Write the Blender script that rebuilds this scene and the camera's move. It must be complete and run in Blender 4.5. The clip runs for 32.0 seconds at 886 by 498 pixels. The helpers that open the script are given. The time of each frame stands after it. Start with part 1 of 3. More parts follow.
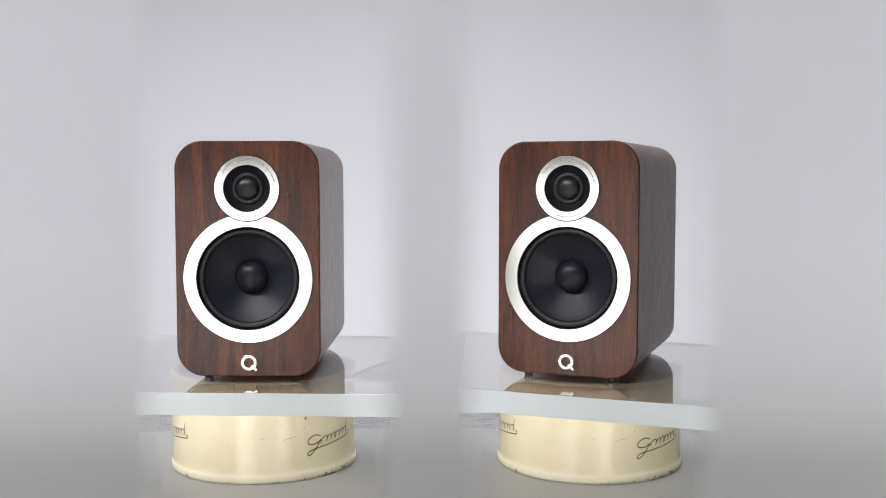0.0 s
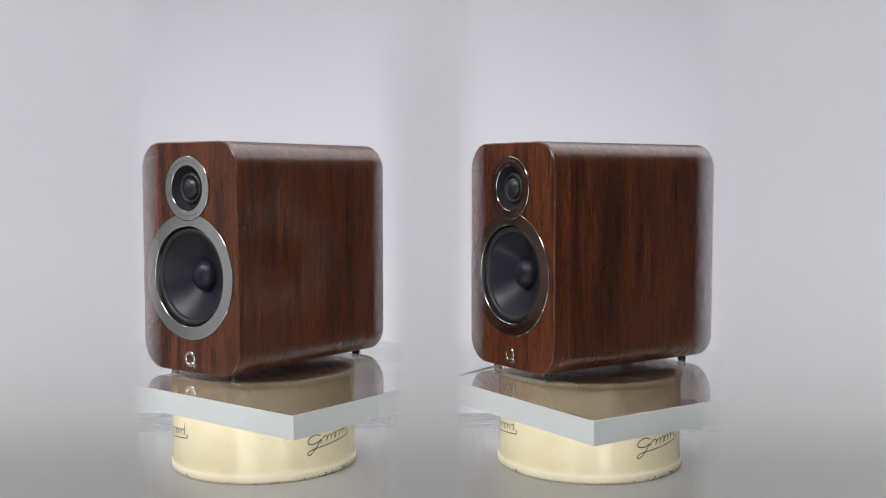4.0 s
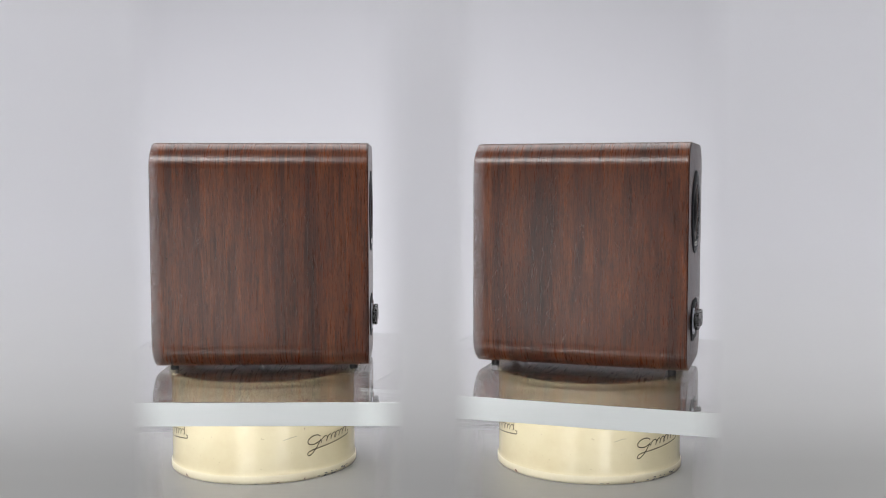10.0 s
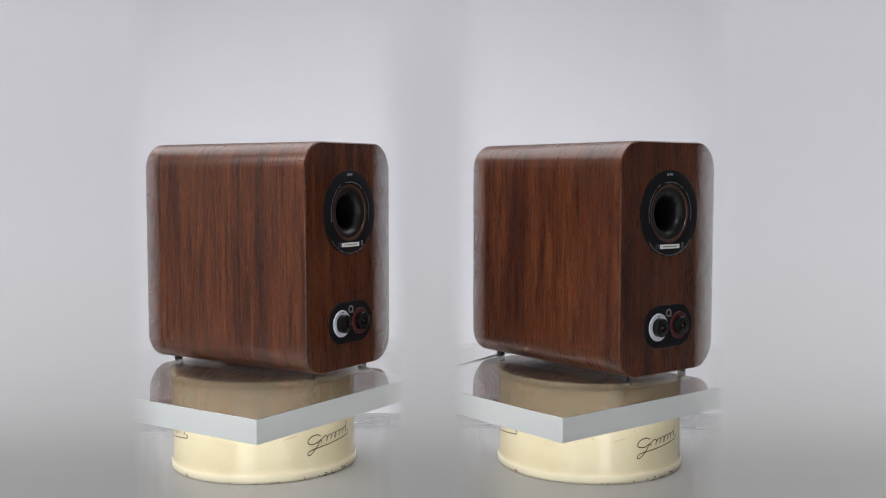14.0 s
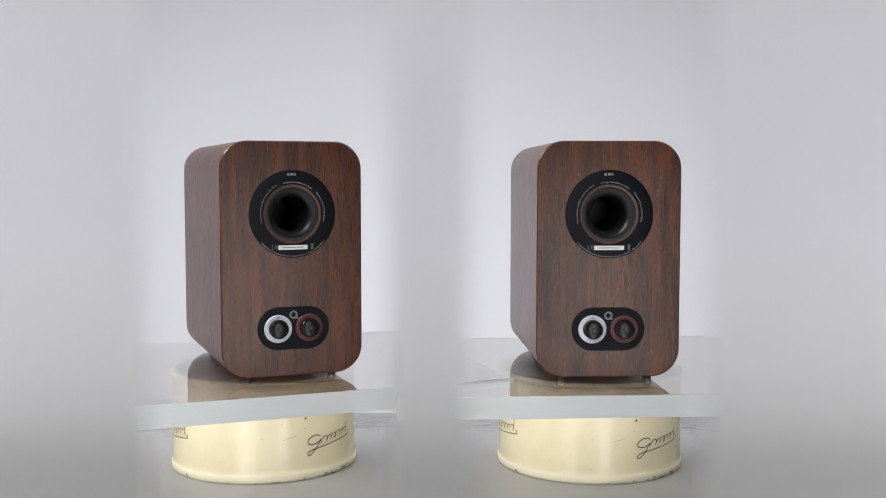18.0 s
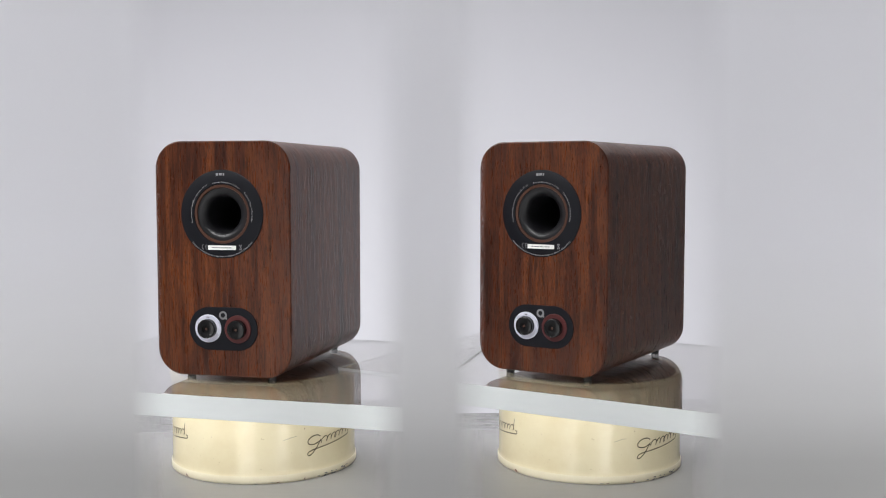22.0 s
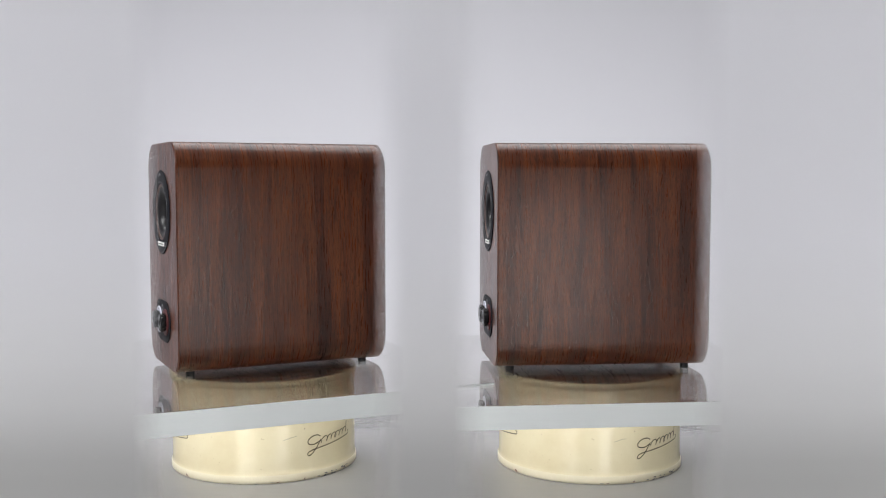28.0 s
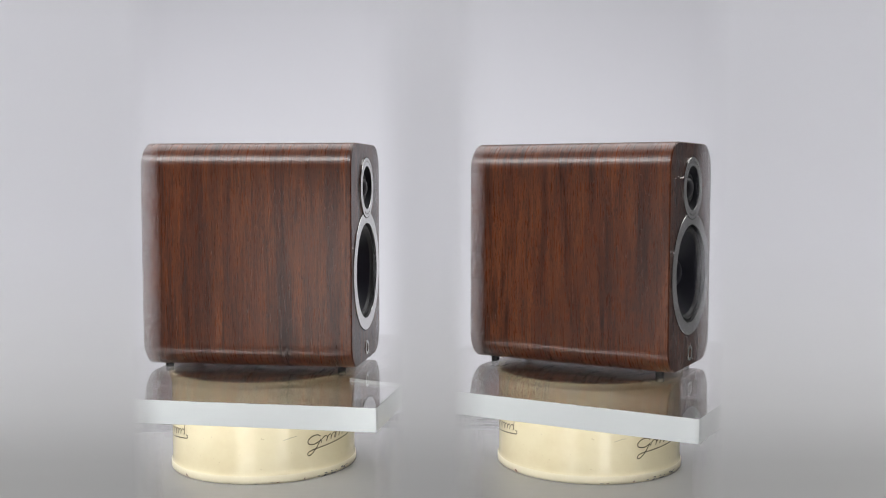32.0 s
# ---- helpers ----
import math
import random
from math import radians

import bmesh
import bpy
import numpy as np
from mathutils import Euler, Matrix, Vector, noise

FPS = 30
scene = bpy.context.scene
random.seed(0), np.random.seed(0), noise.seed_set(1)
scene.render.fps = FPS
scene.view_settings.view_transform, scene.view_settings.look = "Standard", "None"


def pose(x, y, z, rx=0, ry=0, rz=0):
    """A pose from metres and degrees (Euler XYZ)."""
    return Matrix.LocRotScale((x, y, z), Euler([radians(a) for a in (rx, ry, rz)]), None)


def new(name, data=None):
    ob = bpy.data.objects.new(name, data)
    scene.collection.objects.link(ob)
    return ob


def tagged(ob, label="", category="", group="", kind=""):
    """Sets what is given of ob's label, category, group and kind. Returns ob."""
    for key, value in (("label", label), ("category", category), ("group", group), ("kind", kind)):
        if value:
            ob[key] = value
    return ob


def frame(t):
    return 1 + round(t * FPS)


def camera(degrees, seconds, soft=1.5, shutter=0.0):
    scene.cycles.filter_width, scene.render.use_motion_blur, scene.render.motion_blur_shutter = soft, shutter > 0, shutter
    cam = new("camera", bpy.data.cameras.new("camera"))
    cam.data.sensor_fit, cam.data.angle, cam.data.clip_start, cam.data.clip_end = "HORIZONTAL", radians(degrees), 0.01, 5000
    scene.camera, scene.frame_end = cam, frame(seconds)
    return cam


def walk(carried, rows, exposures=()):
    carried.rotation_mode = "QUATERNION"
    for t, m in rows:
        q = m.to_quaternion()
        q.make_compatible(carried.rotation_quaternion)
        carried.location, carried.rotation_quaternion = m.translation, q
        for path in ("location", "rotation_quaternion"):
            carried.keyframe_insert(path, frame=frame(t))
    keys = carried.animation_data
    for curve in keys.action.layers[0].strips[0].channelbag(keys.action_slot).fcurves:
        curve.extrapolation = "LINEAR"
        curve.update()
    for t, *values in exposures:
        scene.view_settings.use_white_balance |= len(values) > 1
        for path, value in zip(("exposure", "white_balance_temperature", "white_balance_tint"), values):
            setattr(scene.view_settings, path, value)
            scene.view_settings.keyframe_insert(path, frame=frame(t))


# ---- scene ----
# Two loudspeakers turning on clear slabs, each on a cream tin drum, on a grey table in a white studio, seen between
# added grey masks.
cam = camera(45.93, 32.0, soft=1.0)
EYE = (0.0, -1.3553, 0.367)
walk(cam, [(0.0, pose(*EYE, 86.12, 0, 0)), (32.0, pose(*EYE, 86.12, 0, 0))])

TABLE_Z = -0.0015
FLOOR_Z = -0.74
ROOM_W, ROOM_S, ROOM_N, CEIL_Z = 2.6, -3.2, 3.1, 1.9

# ---------------------------------------------------------------- world and lamps
world = bpy.data.worlds.new("world")
scene.world = world
world.use_nodes = True
wn = world.node_tree
sky = wn.nodes.new("ShaderNodeTexSky")
sky.sky_type = "NISHITA"
sky.sun_disc = False
sky.sun_elevation, sky.sun_rotation = radians(35), radians(200)
wn.links.new(sky.outputs[0], wn.nodes["Background"].inputs[0])
wn.nodes["Background"].inputs[1].default_value = 0.08
scene.view_settings.exposure = 0.13


def area_lamp(name, m, sx, sy, watts, colour):
    d = bpy.data.lights.new(name, "AREA")
    d.shape, d.size, d.size_y, d.energy, d.color = "RECTANGLE", sx, sy, watts, colour
    ob = new(name, d)
    ob.matrix_world = m
    return tagged(ob, kind="structure")


PANEL_A = (-1.40, -1.25, CEIL_Z - 0.045)
TURN_A = -26.6
# Wide ceiling panel added out of view, to even out light on the wall.
FILL_PANEL = (0.12, 0.95, CEIL_Z - 0.045)
area_lamp("ceiling_lamp", pose(*PANEL_A, 0, 0, TURN_A), 2.4, 0.55, 53, (0.985, 0.99, 1.0))
# Added fill hidden behind the table; it only brightens the back wall.
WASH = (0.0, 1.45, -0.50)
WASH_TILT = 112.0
area_lamp("wall_fill_lamp", pose(WASH[0], WASH[1] + 0.012, WASH[2], WASH_TILT, 0, 0), 3.4, 0.16, 15.5, (0.985, 0.99, 1.0))
area_lamp("ceiling_lamp", pose(*FILL_PANEL), 4.2, 1.6, 36, (0.985, 0.99, 1.0))


# ---------------------------------------------------------------- materials
def nodes_of(name):
    m = bpy.data.materials.new(name)
    m.use_nodes = True
    return m, m.node_tree, m.node_tree.nodes["Principled BSDF"]


def setv(b, **kw):
    for k, v in kw.items():
        b.inputs[k.replace("_", " ")].default_value = v


def mapped(nt, scale, offset=None):
    tc = nt.nodes.new("ShaderNodeTexCoord")
    mp = nt.nodes.new("ShaderNodeMapping")
    mp.inputs["Scale"].default_value = scale
    if offset:
        mp.inputs["Location"].default_value = offset
    nt.links.new(tc.outputs["Object"], mp.inputs["Vector"])
    return mp.outputs["Vector"]


def noise_tex(nt, vec, scale, detail=4, rough=0.5, dist=0.0):
    n = nt.nodes.new("ShaderNodeTexNoise")
    n.inputs["Scale"].default_value = scale
    n.inputs["Detail"].default_value = detail
    n.inputs["Roughness"].default_value = rough
    n.inputs["Distortion"].default_value = dist
    nt.links.new(vec, n.inputs["Vector"])
    return n.outputs["Fac"]


def ramp(nt, fac, stops):
    r = nt.nodes.new("ShaderNodeValToRGB")
    el = r.color_ramp.elements
    while len(el) < len(stops):
        el.new(0.5)
    for e, (p, c) in zip(el, stops):
        e.position, e.color = p, (*c, 1)
    nt.links.new(fac, r.inputs[0])
    return r.outputs[0]


def mix(nt, a, b, fac, mode="MIX"):
    m = nt.nodes.new("ShaderNodeMix")
    m.data_type, m.blend_type = "RGBA", mode
    for sock, v in ((m.inputs[0], fac), (m.inputs[6], a), (m.inputs[7], b)):
        if isinstance(v, (int, float)):
            sock.default_value = v
        elif isinstance(v, tuple):
            sock.default_value = (*v, 1)
        else:
            nt.links.new(v, sock)
    return m.outputs[2]


def ranged(nt, fac, a, b, lo=0.0, hi=1.0):
    m = nt.nodes.new("ShaderNodeMapRange")
    for i, v in ((1, lo), (2, hi), (3, a), (4, b)):
        m.inputs[i].default_value = v
    nt.links.new(fac, m.inputs[0])
    return m.outputs[0]


def bump(nt, bsdf, fac, strength, dist):
    b = nt.nodes.new("ShaderNodeBump")
    b.inputs["Strength"].default_value = strength
    b.inputs["Distance"].default_value = dist
    nt.links.new(fac, b.inputs["Height"])
    nt.links.new(b.outputs[0], bsdf.inputs["Normal"])


def simple(name, colour, rough, metal=0.0, grain=0.0, scale=60.0, bumpy=0.0, spec=0.5):
    """Plain surface with two scales of slight unevenness."""
    m, nt, b = nodes_of(name)
    setv(b, Roughness=rough, Metallic=metal, Specular_IOR_Level=spec)
    v = mapped(nt, (1, 1, 1))
    f = noise_tex(nt, v, scale, 5)
    g = noise_tex(nt, v, scale * 0.13, 3)
    dark = tuple(c * (1 - grain) for c in colour)
    lite = tuple(min(1, c * (1 + grain)) for c in colour)
    c1 = mix(nt, dark, lite, f)
    c2 = mix(nt, c1, colour, g)
    nt.links.new(c2, b.inputs["Base Color"])
    r = ranged(nt, g, rough * 0.8, min(1, rough * 1.2), 0.3, 0.7)
    nt.links.new(r, b.inputs["Roughness"])
    if bumpy:
        bump(nt, b, f, bumpy, 0.001)
    return m


def veneer(name, stretch, seed):
    """Dark rosewood veneer; stretch: the scale along x, y, z, small along the grain."""
    m, nt, b = nodes_of(name)
    v = mapped(nt, stretch, (seed, seed * 0.7, seed * 1.3))
    wave = noise_tex(nt, mapped(nt, tuple(0.5 * s for s in stretch), (seed * 2, seed, seed)), 9, 2, 0.5, 0.3)
    wob = nt.nodes.new("ShaderNodeVectorMath")
    wob.operation = "MULTIPLY_ADD"
    nt.links.new(wave, wob.inputs[0])
    wob.inputs[1].default_value = (0.022, 0.022, 0.022)
    nt.links.new(v, wob.inputs[2])
    ripple = noise_tex(nt, mapped(nt, tuple(k if k == 1.0 else 2.2 * k for k in stretch), (seed, seed * 3, seed)), 75, 2, 0.5, 0.0)
    wig = nt.nodes.new("ShaderNodeVectorMath")
    wig.operation = "MULTIPLY_ADD"
    nt.links.new(ripple, wig.inputs[0])
    wig.inputs[1].default_value = (0.0045, 0.0045, 0.0045)
    nt.links.new(wob.outputs[0], wig.inputs[2])
    vec = wig.outputs[0]
    broad = noise_tex(nt, vec, 34, 3, 0.55, 0.15)
    band = noise_tex(nt, vec, 165, 3, 0.6, 0.2)
    mid = noise_tex(nt, vec, 500, 3, 0.65, 0.25)
    wob2 = nt.nodes.new("ShaderNodeVectorMath")
    wob2.operation = "MULTIPLY_ADD"
    nt.links.new(wave, wob2.inputs[0])
    wob2.inputs[1].default_value = (0.022, 0.022, 0.022)
    short = tuple(k if k == 1.0 else k * 1.5 for k in stretch)
    nt.links.new(mapped(nt, short, (seed * 1.9, seed, seed * 2.1)), wob2.inputs[2])
    fine = noise_tex(nt, wob2.outputs[0], 1400, 2, 0.6, 0.30)
    lines = noise_tex(nt, mapped(nt, tuple(k if k == 1.0 else k * 0.45 for k in stretch), (seed * 0.6, seed * 2.3, seed)), 540, 3, 0.6, 0.2)
    base = ramp(nt, broad, [(0.27, (0.030, 0.0078, 0.0044)), (0.40, (0.069, 0.0178, 0.0074)), (0.49, (0.095, 0.0256, 0.0095)),
                            (0.57, (0.121, 0.0345, 0.0120)), (0.65, (0.067, 0.0174, 0.0073)), (0.75, (0.029, 0.0074, 0.0043))])
    tone = ramp(nt, band, [(0.30, (0.50, 0.46, 0.47)), (0.5, (1.0, 1.0, 1.0)), (0.7, (1.26, 1.26, 1.20))])
    c = mix(nt, base, tone, 1.0, "MULTIPLY")
    streak = ramp(nt, mid, [(0.32, (0.46, 0.42, 0.43)), (0.47, (0.94, 0.92, 0.92)), (0.66, (1.22, 1.21, 1.17))])
    c = mix(nt, c, streak, 0.75, "MULTIPLY")
    pores = ramp(nt, fine, [(0.37, (0.10, 0.09, 0.10)), (0.46, (1.06, 1.06, 1.04))])
    c = mix(nt, c, pores, 0.68, "MULTIPLY")
    veins = ramp(nt, lines, [(0.36, (0.22, 0.19, 0.20)), (0.45, (1.0, 1.0, 1.0)), (0.62, (1.16, 1.15, 1.12))])
    c = mix(nt, c, veins, 0.54, "MULTIPLY")
    nt.links.new(c, b.inputs["Base Color"])
    r = ranged(nt, mid, 0.36, 0.27, 0.3, 0.6)
    nt.links.new(r, b.inputs["Roughness"])
    setv(b, Coat_Weight=0.05, Coat_Roughness=0.16, Specular_IOR_Level=0.53)
    bump(nt, b, mid, 0.25, 0.0005)
    return m


VENEERS = [(veneer("veneer_sleeve", (0.05, 1.0, 0.060), 3.1), veneer("veneer_panel", (1.0, 0.3, 0.075), 7.7)),
           (veneer("veneer_sleeve", (0.05, 1.0, 0.075), 11.4), veneer("veneer_panel", (1.0, 0.3, 0.085), 19.2))]

CHROME = simple("polished_metal", (0.66, 0.65, 0.63), 0.14, 1.0, 0.03, 90)
ETCH = simple("etched_lettering", (0.45, 0.44, 0.43), 0.30, 1.0, 0.02, 100)
CONE = simple("black_polymer_cone", (0.014, 0.0145, 0.023), 0.36, 0.0, 0.15, 70, 0.05, 0.27)
RUBBER = simple("black_rubber", (0.016, 0.016, 0.018), 0.48, 0.0, 0.15, 120)
DOME = simple("black_silk_dome", (0.014, 0.014, 0.018), 0.34, 0.0, 0.1, 300, 0.03)
BLACK = simple("black_plastic", (0.008, 0.0085, 0.012), 0.55, 0.0, 0.12, 150, 0.04, 0.16)
GLOSSY_BLACK = simple("glossy_black_plastic", (0.010, 0.010, 0.011), 0.22, 0.0, 0.1, 100, 0.0, 0.32)
PORT = simple("port_plastic", (0.010, 0.010, 0.012), 0.38, 0.0, 0.1, 100, 0.0, 0.4)
DARK_IN = simple("dark_inside", (0.010, 0.010, 0.011), 0.7, 0.0, 0.1, 60)
GREY_INK = simple("grey_print", (0.21, 0.21, 0.22), 0.6, 0.0, 0.05, 100)
PRINT = simple("pale_grey_print", (0.27, 0.27, 0.285), 0.6, 0.0, 0.05, 100)
PALE = simple("white_plastic", (0.66, 0.67, 0.78), 0.38, 0.0, 0.03, 100)
RED = simple("dark_red_plastic", (0.085, 0.014, 0.014), 0.38, 0.0, 0.05, 100)
PLATTER = simple("dark_grey_platter", (0.085, 0.083, 0.082), 0.5, 0.0, 0.25, 60, 0.05)
PAPER = simple("white_label_paper", (0.85, 0.85, 0.83), 0.6, 0.0, 0.02, 120)
COPPER = simple("bronze_lip", (0.075, 0.030, 0.018), 0.4, 0.0, 0.2, 150)
INK = simple("dark_olive_ink", (0.046, 0.033, 0.008), 0.45, 0.0, 0.1, 300)
RUST = simple("rust_red_chip", (0.16, 0.035, 0.022), 0.7, 0.0, 0.4, 300)
STEELCHIP = simple("bare_steel_chip", (0.085, 0.085, 0.10), 0.55, 0.0, 0.3, 300)
WHITE_METAL = simple("white_enamel", (0.78, 0.78, 0.78), 0.4, 0.0, 0.02, 40)
CLOTH = simple("black_cloth", (0.02, 0.02, 0.021), 0.85, 0.0, 0.2, 400)


def cream_tin(name, rough, pale=0.0):
    m, nt, b = nodes_of(name)
    v = mapped(nt, (1, 1, 1))
    blot = noise_tex(nt, v, 14, 5, 0.6)
    spots = noise_tex(nt, v, 150, 4, 0.6)
    c = ramp(nt, blot, [(0.30, (0.745, 0.650, 0.42)), (0.55, (0.815, 0.735, 0.51)), (0.75, (0.775, 0.690, 0.46))])
    grime = ramp(nt, spots, [(0.22, (0.55, 0.48, 0.32)), (0.31, (1, 1, 1))])
    c = mix(nt, c, grime, 0.8, "MULTIPLY")
    c = mix(nt, c, (0.83, 0.78, 0.63), pale)
    nt.links.new(c, b.inputs["Base Color"])
    r = ranged(nt, blot, rough, rough + 0.07, 0.3, 0.7)
    nt.links.new(r, b.inputs["Roughness"])
    setv(b, Specular_IOR_Level=0.55)
    bump(nt, b, noise_tex(nt, v, 30, 3), 0.05, 0.002)
    return m


CREAM, CREAM_WORN = cream_tin("cream_painted_tin", 0.10), cream_tin("worn_cream_paint", 0.30, 0.5)


def acrylic():
    m, nt, b = nodes_of("clear_acrylic")
    setv(b, Base_Color=(0.81, 0.79, 0.76, 1), Roughness=0.015, IOR=1.55, Transmission_Weight=1.0, Coat_Weight=1.0, Coat_IOR=1.75, Coat_Roughness=0.02)
    f = noise_tex(nt, mapped(nt, (1, 1, 1)), 40, 4)
    nt.links.new(ranged(nt, f, 0.004, 0.03, 0.35, 0.7), b.inputs["Roughness"])
    return m


def frosted():
    m, nt, b = nodes_of("frosted_acrylic_edge")
    setv(b, Base_Color=(0.90, 0.935, 0.925, 1), Roughness=0.42, IOR=1.49, Transmission_Weight=0.45)
    f = noise_tex(nt, mapped(nt, (0.3, 0.3, 3)), 60, 4)
    nt.links.new(ranged(nt, f, 0.35, 0.55, 0.3, 0.7), b.inputs["Roughness"])
    nt.links.new(mix(nt, (0.75, 0.79, 0.79), (0.81, 0.84, 0.84), f), b.inputs["Base Color"])
    return m


ACRYLIC, EDGE = acrylic(), frosted()


def table_top():
    m, nt, b = nodes_of("grey_laminate")
    v = mapped(nt, (0.6, 6, 6))
    f = noise_tex(nt, v, 30, 5, 0.6)
    g = noise_tex(nt, mapped(nt, (1, 1, 1)), 4, 4, 0.6)
    c = mix(nt, (0.250, 0.246, 0.243), (0.276, 0.272, 0.268), f)
    c = mix(nt, c, (0.295, 0.290, 0.286), ranged(nt, g, 0, 0.5, 0.35, 0.75))
    nt.links.new(c, b.inputs["Base Color"])
    smear = noise_tex(nt, mapped(nt, (1.2, 7, 1)), 9, 5, 0.65, 0.6)
    nt.links.new(ranged(nt, smear, 0.09, 0.24, 0.35, 0.68), b.inputs["Roughness"])
    bump(nt, b, f, 0.02, 0.001)
    return m


def wall_paint(name, colour):
    m, nt, b = nodes_of(name)
    v = mapped(nt, (1, 1, 1))
    g = noise_tex(nt, v, 0.9, 3, 0.5)
    f = noise_tex(nt, v, 140, 4, 0.6)
    c = mix(nt, tuple(x * 0.97 for x in colour), tuple(x * 1.02 for x in colour), g)
    nt.links.new(c, b.inputs["Base Color"])
    setv(b, Roughness=0.62)
    bump(nt, b, f, 0.05, 0.001)
    return m


TABLE_MAT = table_top()
WALL = wall_paint("white_wall_paint", (0.775, 0.775, 0.830))
CEILING = wall_paint("ceiling_paint", (0.66, 0.66, 0.66))
# Tones for walls out of view, picked for the reflections in rings and veneer.
DARKWALL = wall_paint("unseen_taupe_wall", (0.13, 0.115, 0.10))
GREYWALL = wall_paint("unseen_grey_wall", (0.20, 0.20, 0.205))
MIDWALL = wall_paint("unseen_mid_grey_wall", (0.42, 0.42, 0.43))
FLOOR = simple("grey_vinyl_floor", (0.30, 0.29, 0.28), 0.5, 0.0, 0.12, 20)


def glow(name, strength, colour):
    m, nt, b = nodes_of(name)
    setv(b, Base_Color=(0.8, 0.8, 0.8, 1), Roughness=0.6, Emission_Color=(*colour, 1), Emission_Strength=strength)
    return m


SOFTBOX = glow("softbox_cloth", 1.75, (1.0, 0.99, 0.975))
SOFTBOX_NARROW = glow("narrow_softbox_cloth", 2.45, (1.0, 0.99, 0.975))
FILL_DIFFUSER = glow("fill_panel_diffuser", 0.48, (1.0, 0.99, 0.985))
DIFFUSER = glow("lamp_diffuser", 3.0, (1.0, 0.985, 0.97))


# ---------------------------------------------------------------- mesh helpers
def link(name, bm, mats, parent=None, smooth=None):
    me = bpy.data.meshes.new(name)
    bmesh.ops.recalc_face_normals(bm, faces=bm.faces)
    if smooth is not None:
        for f in bm.faces:
            f.smooth = True
        for e in bm.edges:
            if len(e.link_faces) == 2 and e.calc_face_angle(0) > radians(smooth):
                e.smooth = False
    bm.to_mesh(me)
    bm.free()
    for m in (mats if isinstance(mats, (list, tuple)) else (mats,)):
        me.materials.append(m)
    ob = new(name, me)
    if parent is not None:
        ob.parent = parent
    return ob


def part(name, bm, material, parent, label="", smooth=35):
    ob = link(name, bm, material, parent, smooth)
    return tagged(ob, label=label)


def box(bm, x0, x1, y0, y1, z0, z1, bev=0.0):
    r = bmesh.ops.create_cube(bm, size=1)
    for v in r["verts"]:
        v.co = Vector((x0 if v.co.x < 0 else x1, y0 if v.co.y < 0 else y1, z0 if v.co.z < 0 else z1))
    if bev:
        es = {e for v in r["verts"] for e in v.link_edges}
        bmesh.ops.bevel(bm, geom=list(es), offset=bev, segments=2, affect="EDGES", profile=0.5)
    return bm


def lathe(bm, profile, m, seg=96, closed=False):
    """Turns (radius, height) pairs round the z axis of the pose m. closed: the profile is a ring."""
    rings = []
    for r, h in profile:
        if r < 1e-7:
            rings.append([bm.verts.new(m @ Vector((0, 0, h)))])
        else:
            rings.append([bm.verts.new(m @ Vector((r * math.cos(2 * math.pi * k / seg), r * math.sin(2 * math.pi * k / seg), h)))
                          for k in range(seg)])
    pairs = list(zip(rings, rings[1:])) + ([(rings[-1], rings[0])] if closed else [])
    for a, b in pairs:
        for k in range(seg):
            k2 = (k + 1) % seg
            vs = [a[k % len(a)], a[k2 % len(a)], b[k2 % len(b)], b[k % len(b)]]
            vs = list(dict.fromkeys(vs))
            if len(vs) > 2:
                bm.faces.new(vs)
    return bm


def arc(r0, h0, rad, a0, a1, n):
    return [(r0 + rad * math.cos(radians(a0 + (a1 - a0) * k / n)), h0 + rad * math.sin(radians(a0 + (a1 - a0) * k / n))) for k in range(n + 1)]


def round_rect(w, h, r, n=14, cx=0.0, cz=0.0):
    pts = []
    for sx, sz, a in ((1, 1, 0), (-1, 1, 90), (-1, -1, 180), (1, -1, 270)):
        for k in range(n + 1):
            t = radians(a + 90 * k / n)
            pts.append((cx + sx * (w / 2 - r) + r * math.cos(t), cz + sz * (h / 2 - r) + r * math.sin(t)))
    return pts


def circle(cx, cz, r, n=64):
    return [(cx + r * math.cos(2 * math.pi * k / n), cz + r * math.sin(2 * math.pi * k / n)) for k in range(n)]


def strip(bm, a, b):
    n = len(a)
    for k in range(n):
        bm.faces.new((a[k], a[(k + 1) % n], b[(k + 1) % n], b[k]))


def panel(bm, out, holes, y_face, y_back, bev):
    """A plate in the x-z plane with holes; its face at y_face has a small bevel round the outer edge."""
    s = 1 if y_back > y_face else -1
    cx = sum(p[0] for p in out) / len(out)
    cz = sum(p[1] for p in out) / len(out)
    w = max(p[0] for p in out) - min(p[0] for p in out)
    h = max(p[1] for p in out) - min(p[1] for p in out)
    kx, kz = 1 - 2 * bev / w, 1 - 2 * bev / h
    inset = [(cx + (x - cx) * kx, cz + (z - cz) * kz) for x, z in out]
    ring = lambda pts, y: [bm.verts.new((x, y, z)) for x, z in pts]
    loops = [ring(inset, y_face)] + [ring(hh, y_face) for hh in holes]
    edges = []
    for lp in loops:
        for k in range(len(lp)):
            edges.append(bm.edges.new((lp[k], lp[(k + 1) % len(lp)])))
    bmesh.ops.triangle_fill(bm, use_beauty=True, use_dissolve=False, edges=edges)
    r1 = ring(out, y_face + s * bev)
    r2 = ring(out, y_back)
    strip(bm, loops[0], r1)
    strip(bm, r1, r2)
    for lp, hh in zip(loops[1:], holes):
        strip(bm, lp, ring(hh, y_back))
    return bm


FACE = pose(0, 0, 0, 90, 0, 0)     # turns the lathe's axis towards -y (the front)
BACK = pose(0, 0, 0, -90, 0, 0)    # and towards +y (the back)


def at(m, x, y, z):
    return Matrix.Translation((x, y, z)) @ m


